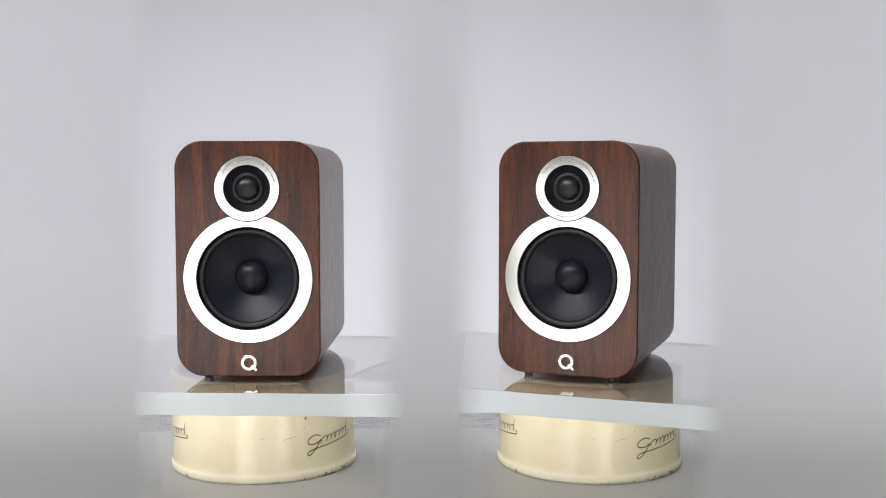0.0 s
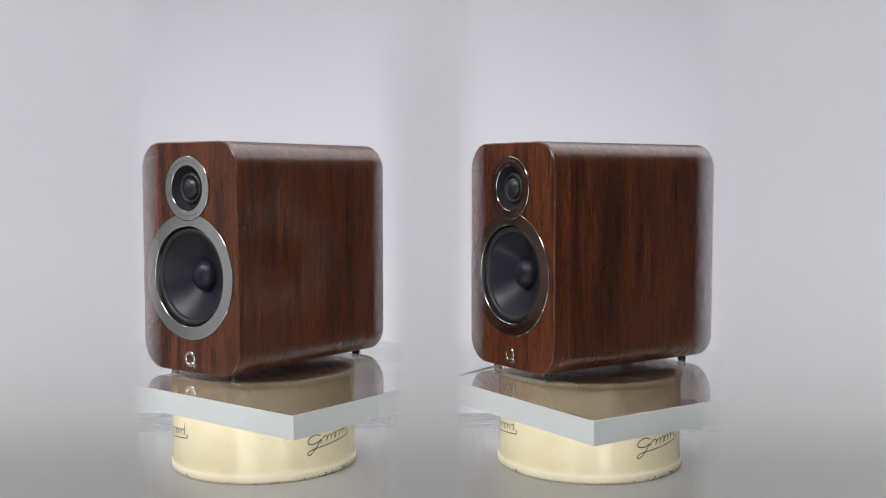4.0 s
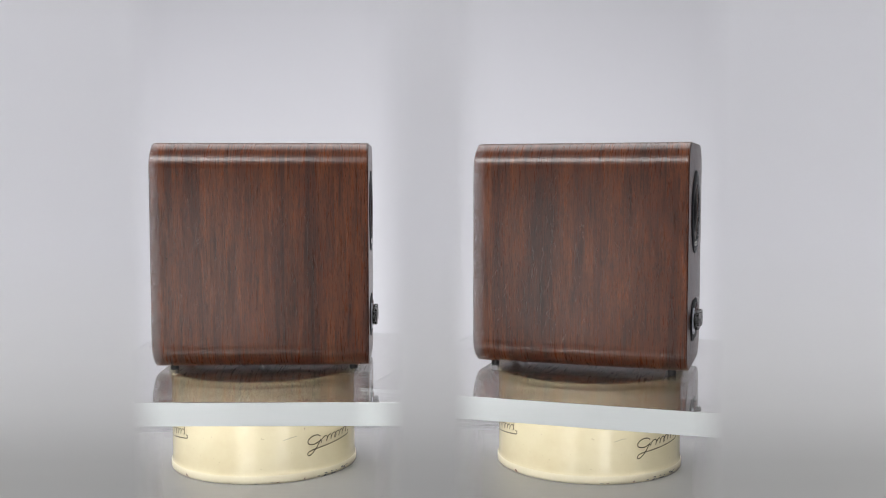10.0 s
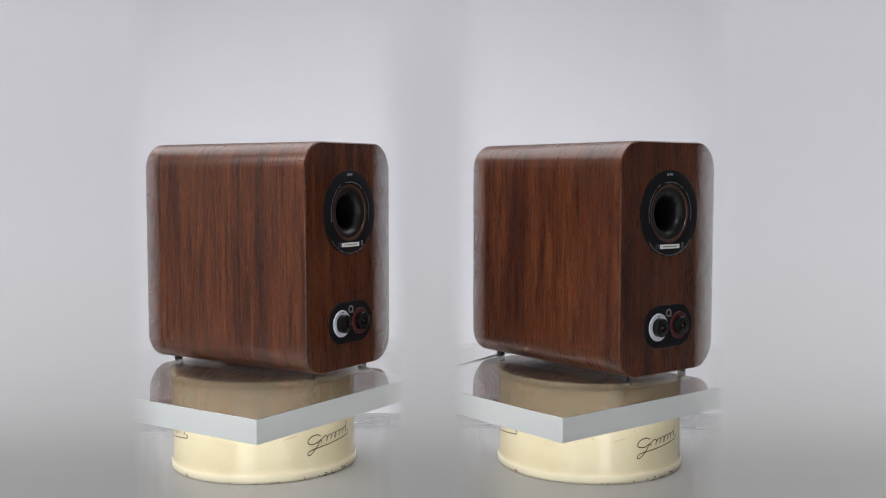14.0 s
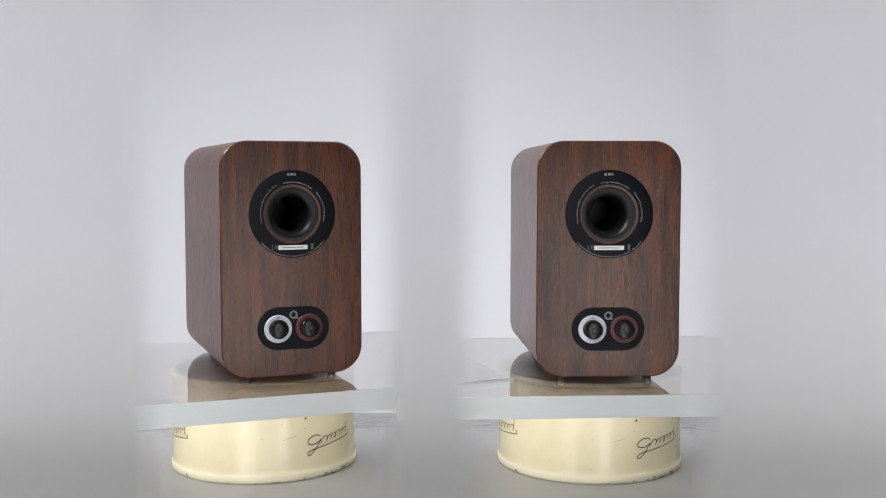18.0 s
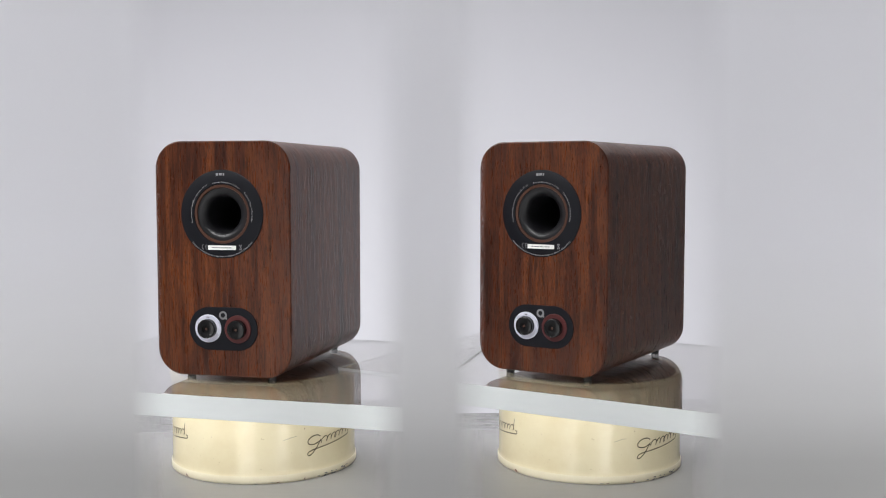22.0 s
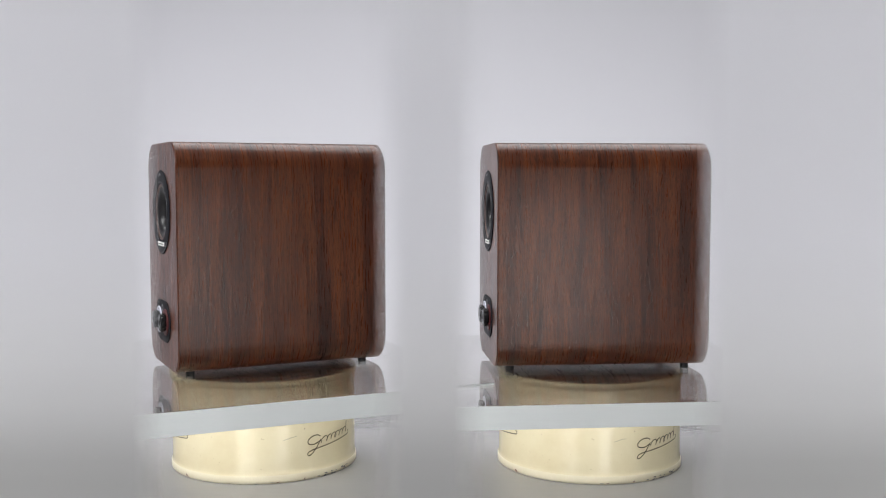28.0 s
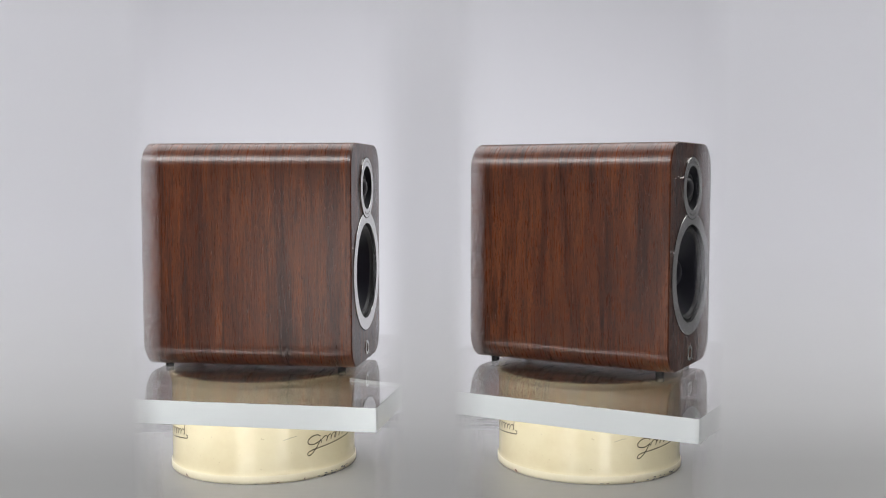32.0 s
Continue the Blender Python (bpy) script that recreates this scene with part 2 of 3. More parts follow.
def bars_round(bm, cx, y, cz, r, a0, a1, height, sgn, seed, lift=0.0004):
    """Short plain bars along an arc, in place of lettering too small to read. Angles clockwise from the top as seen from outside."""
    rnd = random.Random(seed)
    a = a0
    while a < a1:
        word = rnd.uniform(1.6, 4.2) * 0.0011 / r * 57.3
        e = min(a + word, a1)
        n = 3
        lo, hi = [], []
        for k in range(n + 1):
            t = radians(a + (e - a) * k / n)
            for lst, rr in ((lo, r - height / 2), (hi, r + height / 2)):
                lst.append(bm.verts.new((cx + sgn * rr * math.sin(t), y - lift * sgn, cz + rr * math.cos(t))))
        for k in range(n):
            bm.faces.new((lo[k], lo[k + 1], hi[k + 1], hi[k]))
        a = e + 0.0010 / r * 57.3
    return bm


def words_round(bm, text, cx, y, cz, r, a0, a1, size, sgn, inward=False, lift=0.0003):
    """Small print along an arc from a0 to a1, clockwise from the top as seen from outside; inward: the letters' heads point to the middle."""
    cu = bpy.data.curves.new("print", "FONT")
    cu.body, cu.size, cu.resolution_u, cu.offset = text, size, 2, 0.00004
    ob = bpy.data.objects.new("print", cu)
    me = ob.to_mesh()
    xs = [q.co.x for q in me.vertices]
    x0, x1 = min(xs), max(xs)
    vs = []
    for q in me.vertices:
        t = radians(a0 + (a1 - a0) * (q.co.x - x0) / (x1 - x0))
        rr = r - q.co.y if inward else r + q.co.y
        vs.append(bm.verts.new((cx + sgn * rr * math.sin(t), y - lift * sgn, cz + rr * math.cos(t))))
    for f in me.polygons:
        bm.faces.new([vs[k] for k in f.vertices])
    ob.to_mesh_clear()
    bpy.data.objects.remove(ob)
    bpy.data.curves.remove(cu)
    return bm


# ---------------------------------------------------------------- room
def wall_box(name, x0, x1, y0, y1, z0, z1, mat):
    return tagged(link(name, box(bmesh.new(), x0, x1, y0, y1, z0, z1), mat), kind="structure")


T = 0.12
wall_box("wall_north", -ROOM_W - T, ROOM_W + T, ROOM_N, ROOM_N + T, FLOOR_Z, CEIL_Z, WALL)
wall_box("wall_south", -ROOM_W - T, ROOM_W + T, ROOM_S - T, ROOM_S, FLOOR_Z, CEIL_Z, DARKWALL)
MID = -0.55    # unseen side and front walls, toned in sections to set what the speakers reflect
wall_box("wall_west", -ROOM_W - T, -ROOM_W, 1.9, ROOM_N, FLOOR_Z, CEIL_Z, WALL)
wall_box("wall_east", ROOM_W, ROOM_W + T, MID, ROOM_N, FLOOR_Z, CEIL_Z, GREYWALL)
wall_box("wall_west_front", -ROOM_W - T, -ROOM_W, ROOM_S, -1.15, FLOOR_Z, CEIL_Z, DARKWALL)
wall_box("wall_west_middle", -ROOM_W - T, -ROOM_W, -1.15, -0.3, FLOOR_Z, CEIL_Z, MIDWALL)
wall_box("wall_west_grey", -ROOM_W - T, -ROOM_W, -0.3, 1.9, FLOOR_Z, CEIL_Z, GREYWALL)
wall_box("wall_east_front", ROOM_W, ROOM_W + T, ROOM_S, MID, FLOOR_Z, CEIL_Z, DARKWALL)
wall_box("floor", -ROOM_W - T, ROOM_W + T, ROOM_S - T, ROOM_N + T, FLOOR_Z - 0.1, FLOOR_Z, FLOOR)
wall_box("ceiling", -ROOM_W - T, ROOM_W + T, ROOM_S - T, ROOM_N + T, CEIL_Z, CEIL_Z + 0.1, CEILING)


def ceiling_light(x, y, hx, hy, turn, mat):
    e = new("ceiling_light")
    e.location, e.rotation_euler = (x, y, CEIL_Z), (0, 0, radians(turn))
    bm = bmesh.new()
    w = 0.03
    for x0, x1, y0, y1 in ((-hx - w, hx + w, hy, hy + w), (-hx - w, hx + w, -hy - w, -hy), (-hx - w, -hx, -hy, hy), (hx, hx + w, -hy, hy)):
        box(bm, x0, x1, y0, y1, -0.04, 0)
    part("frame", bm, WHITE_METAL, e)
    part("diffuser", box(bmesh.new(), -hx, hx, -hy, hy, -0.03, -0.005), mat, e, "glowing white diffuser")
    return tagged(e, "flat white ceiling light panel out of view, switched on", "ceiling light", "ceiling lights")


ceiling_light(PANEL_A[0], PANEL_A[1], 1.23, 0.30, TURN_A, DIFFUSER)
# Housing for the added fill panel.
ceiling_light(FILL_PANEL[0], FILL_PANEL[1], 2.13, 0.85, 0, FILL_DIFFUSER)


def softbox(x, y, turn, cloth, w):
    """Upright strip softbox on a floor stand, its cloth facing the turntables."""
    e = new("softbox")
    e.location, e.rotation_euler = (x, y, FLOOR_Z), (0, 0, radians(turn))
    z0, z1 = 0.08, 1.125
    bm = bmesh.new()
    a = [bm.verts.new((sx * w, 0.0, z)) for sx, z in ((-1, z0), (1, z0), (1, z1), (-1, z1))]
    b = [bm.verts.new((sx * min(0.06, w), -0.28, z)) for sx, z in ((-1, 0.74), (1, 0.74), (1, 0.90), (-1, 0.90))]
    strip(bm, a, b)
    bm.faces.new(b)
    part("hood", bm, CLOTH, e, "black cloth hood")
    part("front_cloth", box(bmesh.new(), -w + 0.004, w - 0.004, -0.012, -0.004, z0 + 0.004, z1 - 0.004), cloth, e, "glowing white diffusing cloth")
    part("lamp_head", lathe(bmesh.new(), [(0, 0), (0.055, 0), (0.055, 0.16), (0, 0.16)], at(FACE, 0, -0.281, 0.82), 32), BLACK, e)
    part("pole", lathe(bmesh.new(), [(0, 0.1), (0.014, 0.1), (0.014, 0.75), (0, 0.75)], pose(0, -0.36, 0), 20), BLACK, e)
    for k in range(3):
        leg = bmesh.new()
        lathe(leg, [(0, 0), (0.010, 0), (0.010, 0.42), (0, 0.42)], pose(0, -0.36, 0.16) @ pose(0, 0, 0, 0, 0, 120 * k + 90) @ pose(0, 0, 0, 0, 110.5, 0), 12)
        part("leg", leg, BLACK, e)
    return tagged(e, "black upright strip softbox on a tripod stand, switched on", "softbox", "softboxes beside the camera")


softbox(-0.49, -1.115, -16, SOFTBOX, 0.21)
softbox(0.42, -1.12, 17, SOFTBOX_NARROW, 0.14)


def wall_fill_light():
    """An added, unseen trough light on the floor behind the table, tilted up at the back wall."""
    e = new("wall_fill_light")
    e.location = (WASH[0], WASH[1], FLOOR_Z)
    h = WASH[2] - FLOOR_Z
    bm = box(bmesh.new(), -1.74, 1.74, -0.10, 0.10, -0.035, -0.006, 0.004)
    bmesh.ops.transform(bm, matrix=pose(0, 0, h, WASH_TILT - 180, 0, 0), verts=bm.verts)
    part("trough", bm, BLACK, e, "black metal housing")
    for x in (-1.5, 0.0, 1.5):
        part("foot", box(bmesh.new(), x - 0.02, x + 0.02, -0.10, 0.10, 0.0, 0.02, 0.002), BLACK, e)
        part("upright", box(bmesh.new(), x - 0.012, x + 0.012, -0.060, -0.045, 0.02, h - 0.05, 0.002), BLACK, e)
    return tagged(e, "added unseen black trough light behind the table, brightening the back wall", "light")


wall_fill_light()


def table():
    e = new("table")
    e.location = (0, 0, TABLE_Z)
    y0, y1, w = -0.20, 0.27, 1.25
    part("tabletop", box(bmesh.new(), -w, w, y0, y1, -0.03, 0, 0.003), TABLE_MAT, e, "glossy grey laminate top")
    for x in (-w + 0.08, w - 0.08):
        for y in (y0 + 0.08, y1 - 0.08):
            part("leg", box(bmesh.new(), x - 0.025, x + 0.025, y - 0.025, y + 0.025, FLOOR_Z - TABLE_Z, -0.03, 0.003), WHITE_METAL, e)
    return tagged(e, "long table with a glossy grey top", "table")


table()


def mask_material():
    """Thin mask sheet, the backdrop's downward darkening put into its colour; light passes through softly."""
    m, nt, b = nodes_of("graduated_grey_mask")
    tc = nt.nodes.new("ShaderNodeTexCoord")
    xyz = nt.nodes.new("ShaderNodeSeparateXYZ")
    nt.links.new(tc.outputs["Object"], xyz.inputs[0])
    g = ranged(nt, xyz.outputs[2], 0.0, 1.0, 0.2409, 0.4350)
    fade = ((0.03, 0.56), (0.075, 0.59), (0.13, 0.69), (0.19, 0.81), (0.28, 0.91), (0.38, 0.965), (0.52, 1.0))
    c = ramp(nt, g, [(p, (0.862 * k, 0.868 * k, (0.862 + 0.12 * p) * k)) for p, k in fade])
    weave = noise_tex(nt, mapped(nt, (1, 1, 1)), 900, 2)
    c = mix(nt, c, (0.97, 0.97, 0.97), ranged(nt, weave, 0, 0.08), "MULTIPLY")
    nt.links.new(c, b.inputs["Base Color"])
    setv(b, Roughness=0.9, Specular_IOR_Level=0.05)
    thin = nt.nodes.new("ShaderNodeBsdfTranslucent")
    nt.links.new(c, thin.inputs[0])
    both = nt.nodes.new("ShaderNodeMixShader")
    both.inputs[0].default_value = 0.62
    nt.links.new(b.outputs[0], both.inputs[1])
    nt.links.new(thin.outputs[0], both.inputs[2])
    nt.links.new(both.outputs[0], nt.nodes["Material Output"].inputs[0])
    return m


MASK_SHEET = mask_material()
SCREEN_Y, SCREEN_Z0, SCREEN_Z1, FEATHER_W = -0.95, 0.18, 0.46, 0.0127


def mask_screen(x0, x1, feather_left, feather_right):
    """An added mask hiding the slabs' outer parts; its inner edges feather into threads."""
    e = new("mask_screen")
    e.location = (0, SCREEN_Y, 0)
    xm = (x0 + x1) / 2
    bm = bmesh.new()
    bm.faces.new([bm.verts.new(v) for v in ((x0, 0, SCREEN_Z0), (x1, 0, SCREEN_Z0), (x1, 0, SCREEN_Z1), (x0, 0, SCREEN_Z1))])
    part("cloth", bm, MASK_SHEET, e, "added grey mask sheet, darker towards its foot", None)
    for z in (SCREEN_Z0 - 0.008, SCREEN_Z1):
        part("batten", box(bmesh.new(), x0 - FEATHER_W * feather_left, x1 + FEATHER_W * feather_right, -0.003, 0.003, z, z + 0.008, 0.001), WHITE_METAL, e)
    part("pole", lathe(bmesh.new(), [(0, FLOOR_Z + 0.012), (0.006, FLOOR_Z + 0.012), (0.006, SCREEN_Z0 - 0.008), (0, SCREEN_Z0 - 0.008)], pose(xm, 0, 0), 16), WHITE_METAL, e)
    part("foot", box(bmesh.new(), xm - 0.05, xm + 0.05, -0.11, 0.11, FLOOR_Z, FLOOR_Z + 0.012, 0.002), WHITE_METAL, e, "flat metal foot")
    for on, x, s in ((feather_left, x0, -1), (feather_right, x1, 1)):
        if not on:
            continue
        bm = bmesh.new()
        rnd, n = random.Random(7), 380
        pitch = FEATHER_W / n
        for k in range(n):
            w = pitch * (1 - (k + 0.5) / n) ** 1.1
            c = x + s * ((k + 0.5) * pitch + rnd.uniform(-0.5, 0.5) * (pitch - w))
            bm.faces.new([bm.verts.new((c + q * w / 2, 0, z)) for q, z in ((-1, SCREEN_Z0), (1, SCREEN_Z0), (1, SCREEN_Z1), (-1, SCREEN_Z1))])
        tagged(part("feather_edge", bm, MASK_SHEET, e, "feathered mask edge of ever thinner threads", None), kind="stuff")
    return tagged(e, "added pale grey mask before the camera, with feathered edges, on a stand", "screen", "grey screens")


# Mask edges are placed to fit the camera's view.
mask_screen(-0.1828, -0.1223, False, True)
mask_screen(-0.0149, 0.0039, True, True)
mask_screen(0.1105, 0.1828, True, False)

# ---------------------------------------------------------------- the turning stations
SLAB_TOP, SLAB_T = 0.1280, 0.026
CAN_H = SLAB_TOP - SLAB_T
CAN_R = 0.1173


def on_can(phi, h, lift=0.0003):
    """A point on the drum's side: degrees from the front, height."""
    r = CAN_R + lift
    return Vector((r * math.sin(radians(phi)), -r * math.cos(radians(phi)), h))


def stroke(bm, pts, width):
    """A flat painted line along (phi, height) points on the drum's side."""
    k = math.degrees(1 / CAN_R)
    left, right = [], []
    for i, (p, h) in enumerate(pts):
        p0, h0 = pts[max(i - 1, 0)]
        p1, h1 = pts[min(i + 1, len(pts) - 1)]
        d = Vector(((p1 - p0) / k, h1 - h0))
        d = d.normalized() if d.length > 1e-9 else Vector((1, 0))
        n = Vector((-d.y, d.x)) * width / 2
        left.append(bm.verts.new(on_can(p + n.x * k, h + n.y)))
        right.append(bm.verts.new(on_can(p - n.x * k, h - n.y)))
    for i in range(len(pts) - 1):
        bm.faces.new((left[i], left[i + 1], right[i + 1], right[i]))


def script_mark(bm, end, dh):
    """A slanting looped flourish over a rising underline: a painted mark without letters. end: its right end, in degrees; dh: a lift."""
    put = lambda pts, w: stroke(bm, [(end + p, h + dh) for p, h in pts], w)
    bowl = [(-32.0 + 4.4 * math.cos(radians(t)) + 1.2 * math.sin(radians(t)), 0.0487 + 0.0056 * math.sin(radians(t))) for t in range(35, 335, 12)]
    bowl += [(-27.6, 0.0462), (-27.4, 0.0482), (-28.6, 0.0445), (-30.2, 0.0395), (-32.8, 0.0335), (-35.0, 0.0303), (-36.4, 0.0303), (-36.9, 0.0325),
             (-35.6, 0.0350), (-33.0, 0.0368)]
    put(bowl, 0.0013)
    under = [(-33.0 + 32.0 * u / 24, 0.0368 + 0.0072 * (u / 24) ** 0.95) for u in range(25)]
    put(under + [(-0.1, 0.0448), (0.5, 0.0462), (0.4, 0.0478), (-1.2, 0.0484)], 0.0012)
    wave = []
    for k in range(161):
        u = k / 160
        ring = 0.55 + 0.45 * math.cos(2 * math.pi * 2 * u)
        wave.append((-26.6 + 22.6 * u - (0.4 + 1.1 * ring) * math.sin(2 * math.pi * 6 * u) + 1.2 * (0.5 - 0.5 * math.cos(2 * math.pi * 6 * u)),
                     0.0438 + 0.0042 * u + 0.0034 * (1 - math.cos(2 * math.pi * 6 * u))))
    wave += [(-3.4, 0.0490), (-2.9, 0.0545), (-2.5, 0.0600), (-2.3, 0.0622)]
    put(wave, 0.0012)


def drum(x, turn, drop=0.0):
    e = new("tin_drum")
    e.location, e.rotation_euler = (x, 0, TABLE_Z), (0, 0, radians(turn))
    R, H = CAN_R, CAN_H - drop - TABLE_Z
    side = [(R + 0.0012, 0.0100), (R + 0.0006, 0.0112), (R + 0.0002, 0.0130), (R, 0.0160), (R, 0.040), (R, H - 0.012), (R - 0.0004, H - 0.008)]
    part("side_wall", lathe(bmesh.new(), side, Matrix(), 160), CREAM, e, "cream painted tin side", 60)
    rim = [(R - 0.01, 0.0), (R + 0.0006, 0.0), (R + 0.0016, 0.0012), (R + 0.0019, 0.0040), (R + 0.0019, 0.0080), (R + 0.0012, 0.0100), (R - 0.002, 0.0106)]
    part("base_rim", lathe(bmesh.new(), rim, Matrix(), 160), CREAM_WORN, e, "flared rim with chipped paint", 60)
    top = [(R - 0.0006, H - 0.0085), (R + 0.0014, H - 0.0085), (R + 0.0026, H - 0.0070), (R + 0.0028, H - 0.0035),
           (R + 0.0018, H - 0.0014), (R - 0.0020, H - 0.0012), (R - 0.0040, H - 0.0030), (0.0, H - 0.0030)]
    part("top_rim", lathe(bmesh.new(), top, Matrix(), 160), CREAM, e, "cream tin top with a raised rim", 60)
    disc = [(0, H - 0.0029), (R - 0.0060, H - 0.0029), (R - 0.0060, H - 0.0004), (R - 0.0070, H - 0.0002), (0, H - 0.0002)]
    part("platter", lathe(bmesh.new(), disc, Matrix(), 128), PLATTER, e, "dark grey turntable platter")
    for phi, dh in ((72.4, -0.0010), (-43.8, 0.0040)):
        bm = bmesh.new()
        script_mark(bm, phi, dh)
        part("painted_mark", bm, INK, e, "dark looped flourish over an underline", None)
    for phi, h, dp, dh in ((20.5, 0.0515, 5.5, 0.0035), (26.0, 0.0545, 2.5, 0.0007), (-76, 0.030, 1.0, 0.002), (-74.6, 0.0335, 0.7, 0.0015)):
        bm = bmesh.new()
        stroke(bm, [(phi + dp * u / 6, h + dh * u / 6) for u in range(7)], 0.0003)
        part("scratch", bm, INK, e, "", None)
    rnd = random.Random(5)
    bm = bmesh.new()
    spots = [(34.5, 0.076, 0.0016), (33.8, 0.0635, 0.0007), (-73, 0.031, 0.0009)]
    spots += [(rnd.uniform(-80, 80), rnd.uniform(0.018, 0.09), rnd.uniform(0.0002, 0.0005)) for _ in range(26)]
    for phi, h, r in spots:
        vs = [bm.verts.new(on_can(phi + math.degrees(r * rnd.uniform(0.6, 1.2) * math.cos(t) / CAN_R), h + r * rnd.uniform(0.6, 1.2) * math.sin(t), 0.0002))
              for t in [2 * math.pi * k / 8 for k in range(8)]]
        bm.faces.new(vs)
    tagged(part("paint_spots", bm, RUST, e, "", None), kind="stuff")
    chips = [(rnd.uniform(46, 72), rnd.uniform(0.0008, 0.0050), rnd.uniform(0.5, 1.7), rnd.uniform(0.0005, 0.0016), STEELCHIP) for _ in range(14)]
    chips += [(rnd.uniform(-80, 80), rnd.uniform(0.0006, 0.0022), rnd.uniform(0.5, 2.2), rnd.uniform(0.0002, 0.0005), STEELCHIP) for _ in range(6)]
    chips += [(-43.5, 0.0034, 1.0, 0.0017, RUST), (-42.2, 0.0020, 0.8, 0.0010, RUST), (33, 0.0024, 0.5, 0.0012, RUST), (17, 0.0016, 1.0, 0.0006, RUST)]
    for phi, h, w, t, mat in chips:
        bm = bmesh.new()
        vs = []
        for j in range(11):
            an = 2 * math.pi * j / 11
            k = rnd.uniform(0.45, 1.15)
            vs.append(bm.verts.new(on_can(phi + w * k * math.cos(an), max(0.0002, h + t * k * math.sin(an)), 0.0021)))
        bm.faces.new(vs)
        part("paint_chip", bm, mat, e, "", None)
    return tagged(e, "low round cream tin drum with chipped rim", "drum", "tin drums")


SLAB_A, SLAB_B = 0.252, 0.212


def slab(x, dx, dy):
    bm = bmesh.new()
    box(bm, dx - SLAB_A, dx + SLAB_A, dy - SLAB_B, dy + SLAB_B, 0.0, SLAB_T, 0.0008)
    bm.normal_update()
    for f in bm.faces:
        f.material_index = 1 if abs(f.normal.z) < 0.5 else 0
    ob = link("acrylic_slab", bm, (ACRYLIC, EDGE))
    ob.location = (x, 0, CAN_H)
    ob.visible_shadow = False
    return tagged(ob, "thick clear acrylic slab with frosted white edges, turning on a drum", "slab", "acrylic slabs")


W, H, D, FOOT, CR = 0.170, 0.2776, 0.265, 0.0048, 0.0325
TW_Z, WF_Z = 0.2221, 0.1161          # above the cabinet's underside
PORT_Z, TERM_Z = 0.1921, 0.0568


def loudspeaker(wood, ox, oy, foot):
    sleeve_mat, panel_mat = wood
    e = new("loudspeaker")
    f0, b0 = -D / 2 + oy, D / 2 + oy
    zc = foot + H / 2
    out = round_rect(W, H, CR, 14, ox, zc)
    inn = round_rect(W - 0.03, H - 0.03, CR - 0.012, 14, ox, zc)

    # wrapped cabinet
    bm = bmesh.new()
    rings = [[bm.verts.new((x, y, z)) for x, z in pts] for pts, y in ((out, f0 + 0.0016), (out, b0 - 0.0016), (inn, b0 - 0.0016), (inn, f0 + 0.0016))]
    for a, b in zip(rings, rings[1:] + rings[:1]):
        strip(bm, a, b)
    part("cabinet", bm, sleeve_mat, e, "dark rosewood veneer wrapped round the cabinet", 30)
    wf, tw = foot + WF_Z, foot + TW_Z
    part("front_baffle", panel(bmesh.new(), out, [circle(ox, wf, 0.0665), circle(ox, tw, 0.0310)], f0, f0 + 0.0015, 0.0013), panel_mat, e,
         "dark rosewood front panel", 30)
    pz, tz = foot + PORT_Z, foot + TERM_Z
    part("back_panel", panel(bmesh.new(), out, [circle(ox, pz, 0.0345)], b0, b0 - 0.0015, 0.0013), panel_mat, e, "dark rosewood back panel", 30)

    # woofer
    m = at(FACE, ox, f0, wf)
    unit = part("woofer", lathe(bmesh.new(), [(0.0610, 0.0004), (0.0600, -0.003), (0.0597, -0.010), (0.0605, -0.012)], m), RUBBER, e, "black woofer with a bright trim ring")
    ring = [(0.0607, 0.0), (0.0607, 0.0008), (0.0610, 0.0011), (0.0759, 0.0011), (0.0762, 0.0008), (0.0762, 0.0)]
    part("trim_ring", lathe(bmesh.new(), ring, m, 128), CHROME, unit, "polished metal ring")
    part("ring_gap", lathe(bmesh.new(), [(0.0758, 0.0003), (0.0770, 0.0003)], m, 128), DARK_IN, unit)
    roll = [(0.0598, -0.0040)] + arc(0.0560, -0.0058, 0.0036, 10, 170, 12) + [(0.0515, -0.0070)]
    part("surround", lathe(bmesh.new(), roll, m), RUBBER, unit, "black rubber roll")
    cone = [(0.0522, -0.0062)] + [(0.0522 - 0.0342 * k / 10, -0.0062 - 0.0208 * (k / 10) ** 0.92) for k in range(1, 11)]
    part("cone", lathe(bmesh.new(), cone, m), CONE, unit, "smooth black cone")
    cap = [(0.0192 * math.sin(radians(a)), -0.0260 + 0.0140 * math.cos(radians(a))) for a in range(96, -1, -8)]
    cap[-1] = (0, cap[-1][1])
    part("dust_cap", lathe(bmesh.new(), cap, m, 64), CONE, unit, "domed black dust cap")

    # tweeter
    m = at(FACE, ox, f0, tw)
    unit = part("tweeter", lathe(bmesh.new(), [(0.0274, 0.0008), (0.0268, 0.0003), (0.0240, -0.0022), (0.0212, -0.0046), (0.0190, -0.0054), (0.0186, -0.0052)], m), BLACK, e,
                "black dome tweeter with a bright trim ring")
    ring = [(0.0273, 0.0), (0.0273, 0.0015), (0.0276, 0.0018), (0.0380, 0.0018), (0.0383, 0.0015), (0.0383, 0.0)]
    part("trim_ring", lathe(bmesh.new(), ring, m, 128), CHROME, unit, "polished metal ring")
    part("ring_gap", lathe(bmesh.new(), [(0.0382, 0.00140), (0.0391, 0.00140)], m, 128), DARK_IN, unit)
    part("surround", lathe(bmesh.new(), [(0.0188, -0.0054)] + arc(0.0163, -0.0054, 0.0024, 0, 180, 10) + [(0.0130, -0.0058)], m, 72), RUBBER, unit)
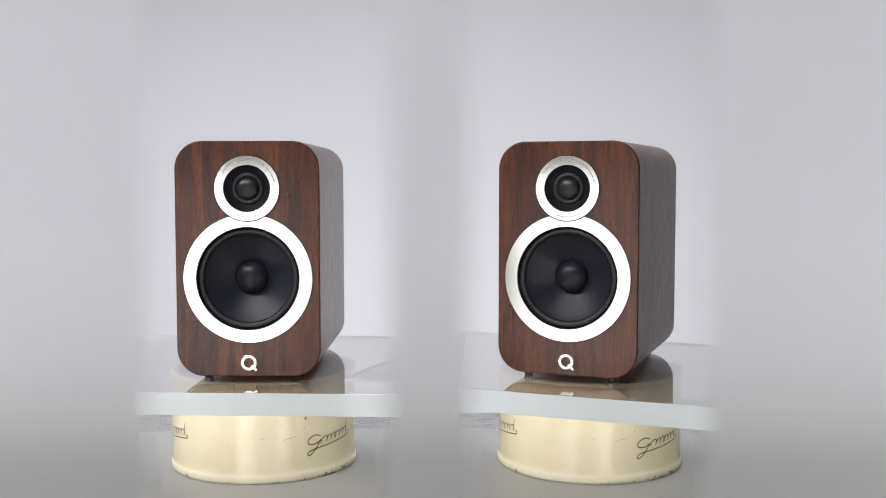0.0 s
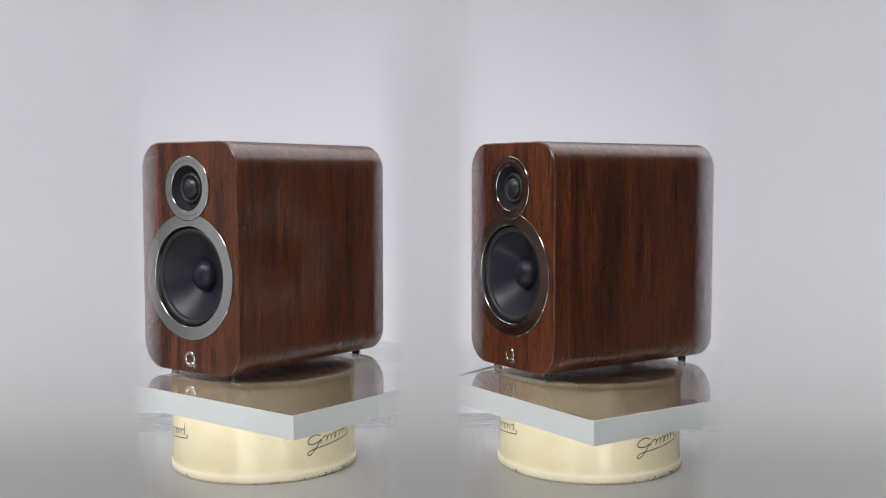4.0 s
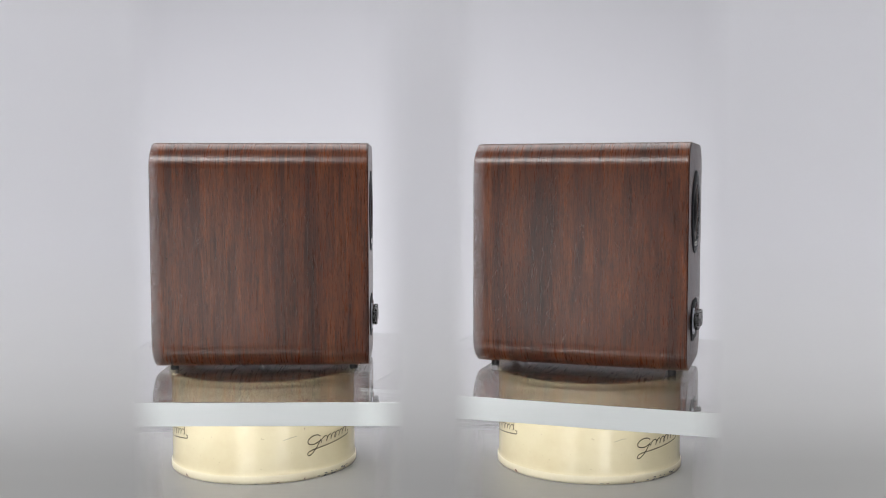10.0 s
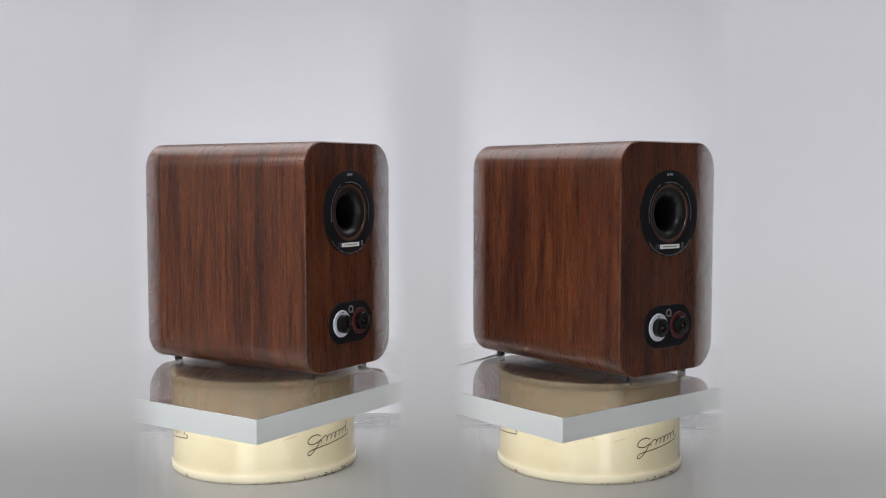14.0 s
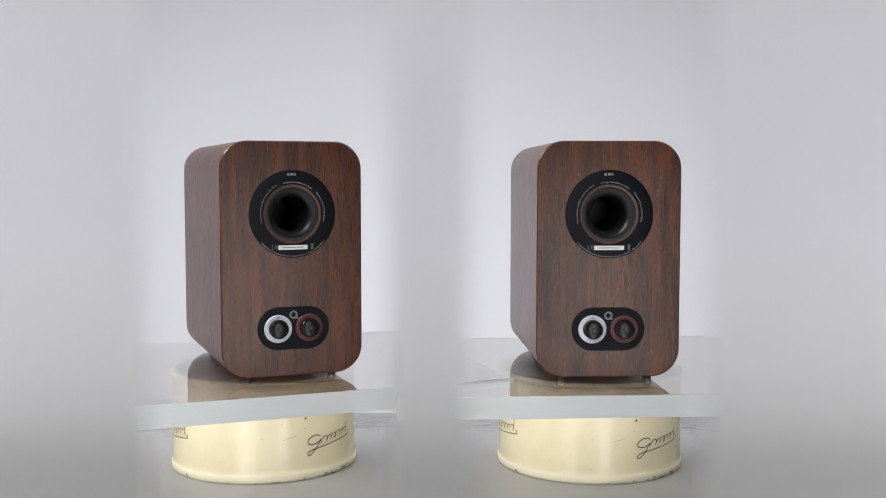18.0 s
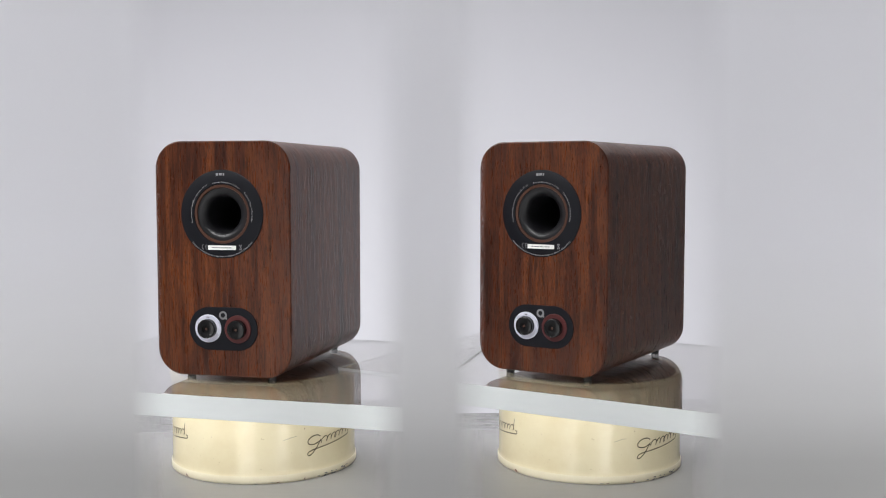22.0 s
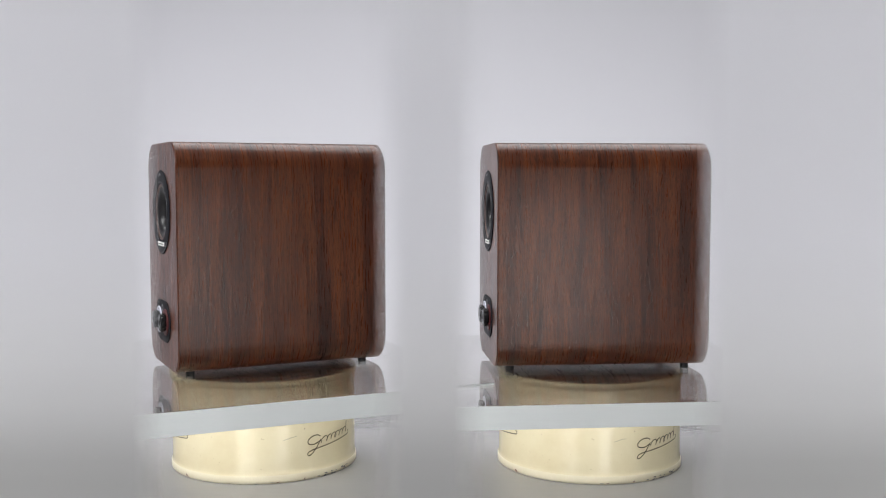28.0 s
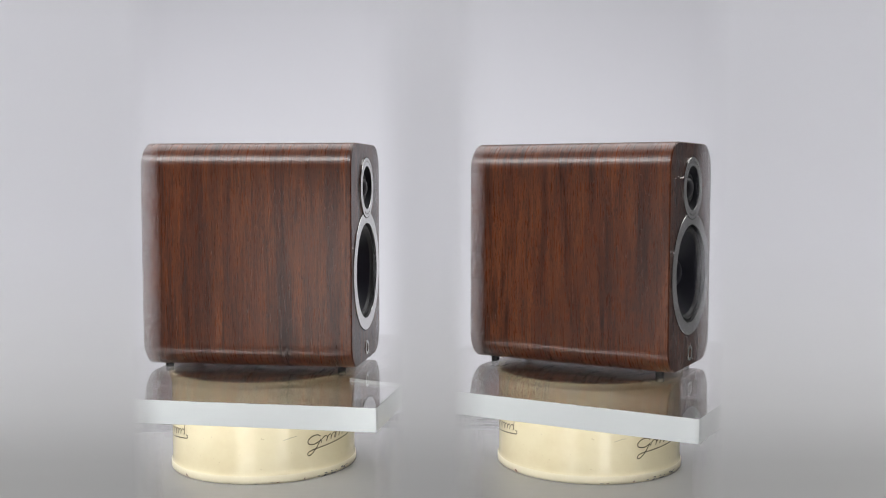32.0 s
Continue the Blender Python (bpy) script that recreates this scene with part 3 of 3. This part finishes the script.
    cap = [(0.0130 * math.sin(radians(a)), -0.0058 + 0.0072 * math.cos(radians(a))) for a in range(90, -1, -9)]
    cap[-1] = (0, cap[-1][1])
    part("dome", lathe(bmesh.new(), cap, m, 64), DOME, unit, "soft black dome")
    bm = bmesh.new()
    bars_round(bm, ox, f0 - 0.0018, tw, 0.0334, -58, 78, 0.0016, 1, 3, 0.00012)
    bars_round(bm, ox, f0 - 0.0018, tw, 0.0334, 150, 205, 0.0018, 1, 4, 0.00012)
    tagged(part("lettering", bm, ETCH, unit, "", None), kind="stuff")

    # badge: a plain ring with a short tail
    m = at(FACE, ox, f0, foot + 0.0164)
    bm = lathe(bmesh.new(), [(0.0056, 0.0), (0.0056, 0.0009), (0.0060, 0.0012), (0.0090, 0.0012), (0.0094, 0.0009), (0.0094, 0.0)], m, 48)
    tail = bmesh.new()
    box(tail, -0.0015, 0.0015, -0.0015, 0.0002, -0.0045, 0.0040)
    bmesh.ops.transform(tail, matrix=at(pose(0, 0, 0, 0, -45, 0), ox + 0.0060, f0, foot + 0.0104), verts=tail.verts)
    badge = part("badge", bm, CHROME, e, "round polished metal badge")
    part("tail", tail, CHROME, badge, "", None)

    # bass port on the back
    m = at(BACK, ox, b0, pz)
    plate = part("port_plate", lathe(bmesh.new(), [(0.0348, -0.002), (0.0348, 0.0008), (0.0352, 0.0012), (0.0512, 0.0012), (0.0518, 0.0008), (0.0518, -0.001)], m, 128), BLACK, e,
                 "round matt black port plate")
    part("port_lip", lathe(bmesh.new(), [(0.0349, -0.001), (0.0345, 0.0005), (0.0318, 0.0003), (0.0312, -0.0010)], m), COPPER, plate, "brown inner lip")
    tube = [(0.0318, -0.0012)] + arc(0.0300, -0.0100, 0.0095, 78, 180, 14) + [(0.0203, -0.03), (0.0200, -0.115), (0.0, -0.115)]
    part("port_tube", lathe(bmesh.new(), tube, m), PORT, plate, "flared black port")
    bm = bmesh.new()
    yb = b0 + 0.0012
    words_round(bm, "Recommended amplifier power 25 - 75 W", ox, yb, pz, 0.0376, -106, -28, 0.0025, -1)
    words_round(bm, "Average Impedance: 6 Ohms", ox, yb, pz, 0.0368, -17, 38, 0.0025, -1)
    words_round(bm, "Enclosure Type: 2-Way Reflex", ox, yb, pz, 0.0376, 49, 104, 0.0025, -1)
    words_round(bm, "Designed and engineered in the United Kingdom. Made in China (PRC)", ox, yb, pz, 0.0506, 228, 130, 0.0025, -1, True)
    tagged(part("lettering", bm, PRINT, plate, "small pale print round the port", None), kind="stuff")
    bm = bars_round(bmesh.new(), ox, yb, pz, 0.0466, -8, 5, 0.0028, -1, 12)
    for cx, bar in ((0.0228, False), (0.0187, True)):
        for k in range(10):
            q = [(radians(100 + 160 * u / 10), rr) for u in (k, k + 1) for rr in (0.0031, 0.0025)]
            vs = [bm.verts.new((ox + cx - 0.8 * rr * math.cos(t), yb + 0.0003, pz - 0.0388 + rr * math.sin(t))) for t, rr in (q[0], q[1], q[3], q[2])]
            bm.faces.new(vs)
        if bar:
            box(bm, ox + cx + 0.0003, ox + cx + 0.0024, yb + 0.0001, yb + 0.0003, pz - 0.0391, pz - 0.0385)
    for an in (-32, 32):
        tilt = box(bmesh.new(), -0.0003, 0.0003, -0.0001, 0.0001, -0.0030, 0.0030)
        bmesh.ops.transform(tilt, matrix=at(pose(0, 0, 0, 0, an, 0), ox - 0.0234, yb + 0.0002, pz - 0.0385), verts=tilt.verts)
        me = bpy.data.meshes.new("bin_mark")
        tilt.to_mesh(me)
        tilt.free()
        bm.from_mesh(me)
        bpy.data.meshes.remove(me)
    for dz, hw in ((0.0022, 0.0018), (-0.0030, 0.0014)):
        box(bm, ox - 0.0234 - hw, ox - 0.0234 + hw, yb + 0.0001, yb + 0.0003, pz - 0.0385 + dz, pz - 0.0385 + dz + 0.0007)
    tagged(part("approval_marks", bm, PRINT, plate, "", None), kind="stuff")
    st = bmesh.new()
    box(st, ox - 0.0176, ox + 0.0176, b0 + 0.0011, b0 + 0.0016, pz - 0.0420, pz - 0.0368)
    sticker = part("sticker", st, PAPER, plate, "white paper label with a fine printed line", None)
    st = bmesh.new()
    rnd = random.Random(2)
    x = -0.012
    while x < 0.012:
        w = rnd.uniform(0.001, 0.003)
        box(st, ox + x, ox + x + w, b0 + 0.0014, b0 + 0.0018, pz - 0.0399, pz - 0.0389)
        x += w + 0.0006
    tagged(part("print", st, GREY_INK, sticker, "", None), kind="stuff")

    # terminals
    plate = part("terminal_plate", panel(bmesh.new(), round_rect(0.0864, 0.0510, 0.0250, 16, ox, tz), [], b0 + 0.0012, b0 - 0.0005, 0.0006), BLACK, e,
                 "black pill-shaped terminal plate", 30)
    for sx, mat, lab in ((0.0188, PALE, "white collar"), (-0.0188, RED, "dark red collar")):
        m = at(BACK, ox + sx, b0 + 0.0012, tz)
        part("collar", lathe(bmesh.new(), [(0.0112, 0), (0.0112, 0.0010), (0.0116, 0.0014), (0.0161, 0.0014), (0.0166, 0.0009), (0.0166, 0)], m, 64), mat, plate, lab)
        knob = [(0.0092, 0), (0.0092, 0.0018), (0.0112, 0.0026), (0.0112, 0.0066), (0.0106, 0.0074), (0.0098, 0.0078), (0.0042, 0.0080), (0.0040, 0.0060), (0, 0.0060)]
        part("binding_post", lathe(bmesh.new(), knob, m, 40), GLOSSY_BLACK, plate, "ribbed glossy black knob", 25)
        part("post_tip", lathe(bmesh.new(), [(0.0014, 0.0058), (0.0014, 0.0070), (0, 0.0072)], m, 16), COPPER, plate)
        if sx > 0:
            bm = box(bmesh.new(), ox + sx - 0.0018, ox + sx + 0.0018, b0 + 0.0024, b0 + 0.0028, tz + 0.0132, tz + 0.0140)
            part("minus_mark", bm, BLACK, plate, "", None)
    m = at(BACK, ox, b0 + 0.0012, tz + 0.0160)
    bm = lathe(bmesh.new(), [(0.0028, 0.0), (0.0028, 0.0003), (0.0050, 0.0003), (0.0050, 0.0)], m, 36)
    ring_verts = set(bm.verts)
    box(bm, -0.0008, 0.0008, -0.0001, 0.0003, -0.0024, 0.0020)
    bmesh.ops.transform(bm, matrix=at(pose(0, 0, 0, 0, 45, 0), ox - 0.0032, b0 + 0.0013, tz + 0.0130), verts=[q for q in bm.verts if q not in ring_verts])
    part("ring_mark", bm, GREY_INK, plate, "", None)

    # feet
    for sx in (-0.052, 0.052):
        for sy in (-0.112, 0.112):
            m = pose(ox + sx, oy + sy, 0)
            part("foot", lathe(bmesh.new(), [(0, 0), (0.0046, 0), (0.0052, 0.0008), (0.0052, foot + 0.0008), (0, foot + 0.0008)], m, 28), RUBBER, e, "", 30)
    return e


X_L, X_R, DROP_R = -0.2282, 0.1911, 0.0015
drum(-0.2341, 0.0)
drum(0.1912, -13.6, DROP_R)
slab_l, slab_r = slab(X_L, 0.001, 0.009), slab(X_R, 0.002, -0.005)
spk_l = loudspeaker(VENEERS[0], 0.0003, 0.0016, FOOT)
spk_r = loudspeaker(VENEERS[1], 0.0036, 0.0006, FOOT + DROP_R)
for s in (spk_l, spk_r):
    tagged(s, "rosewood bookshelf loudspeaker standing on a clear acrylic slab", "loudspeaker", "pair of loudspeakers")


def motions():
    """Both turntables run clockwise, seen from above, at about 8.7 degrees a second."""
    knots = (0, 7, 14, 22, 32)
    for spk, slb, x, low, skew, start, drift in ((spk_l, slab_l, X_L, 0.0, -1.6, -0.31, (-0.35, -1.02, 0.12, -1.2, 1.15)),
                                      (spk_r, slab_r, X_R, DROP_R, 0.3, -20.84, (-0.60, -1.66, 0.78, 0.31, -0.34))):
        turn = lambda t: start - 8.709 * t + float(np.interp(t, knots, drift))
        walk(spk, [(t, pose(x, 0, SLAB_TOP - low, 0, 0, turn(t))) for t in range(33)])
        walk(slb, [(t, pose(x, 0, CAN_H - low, 0, 0, turn(t) + skew)) for t in range(33)])


motions()
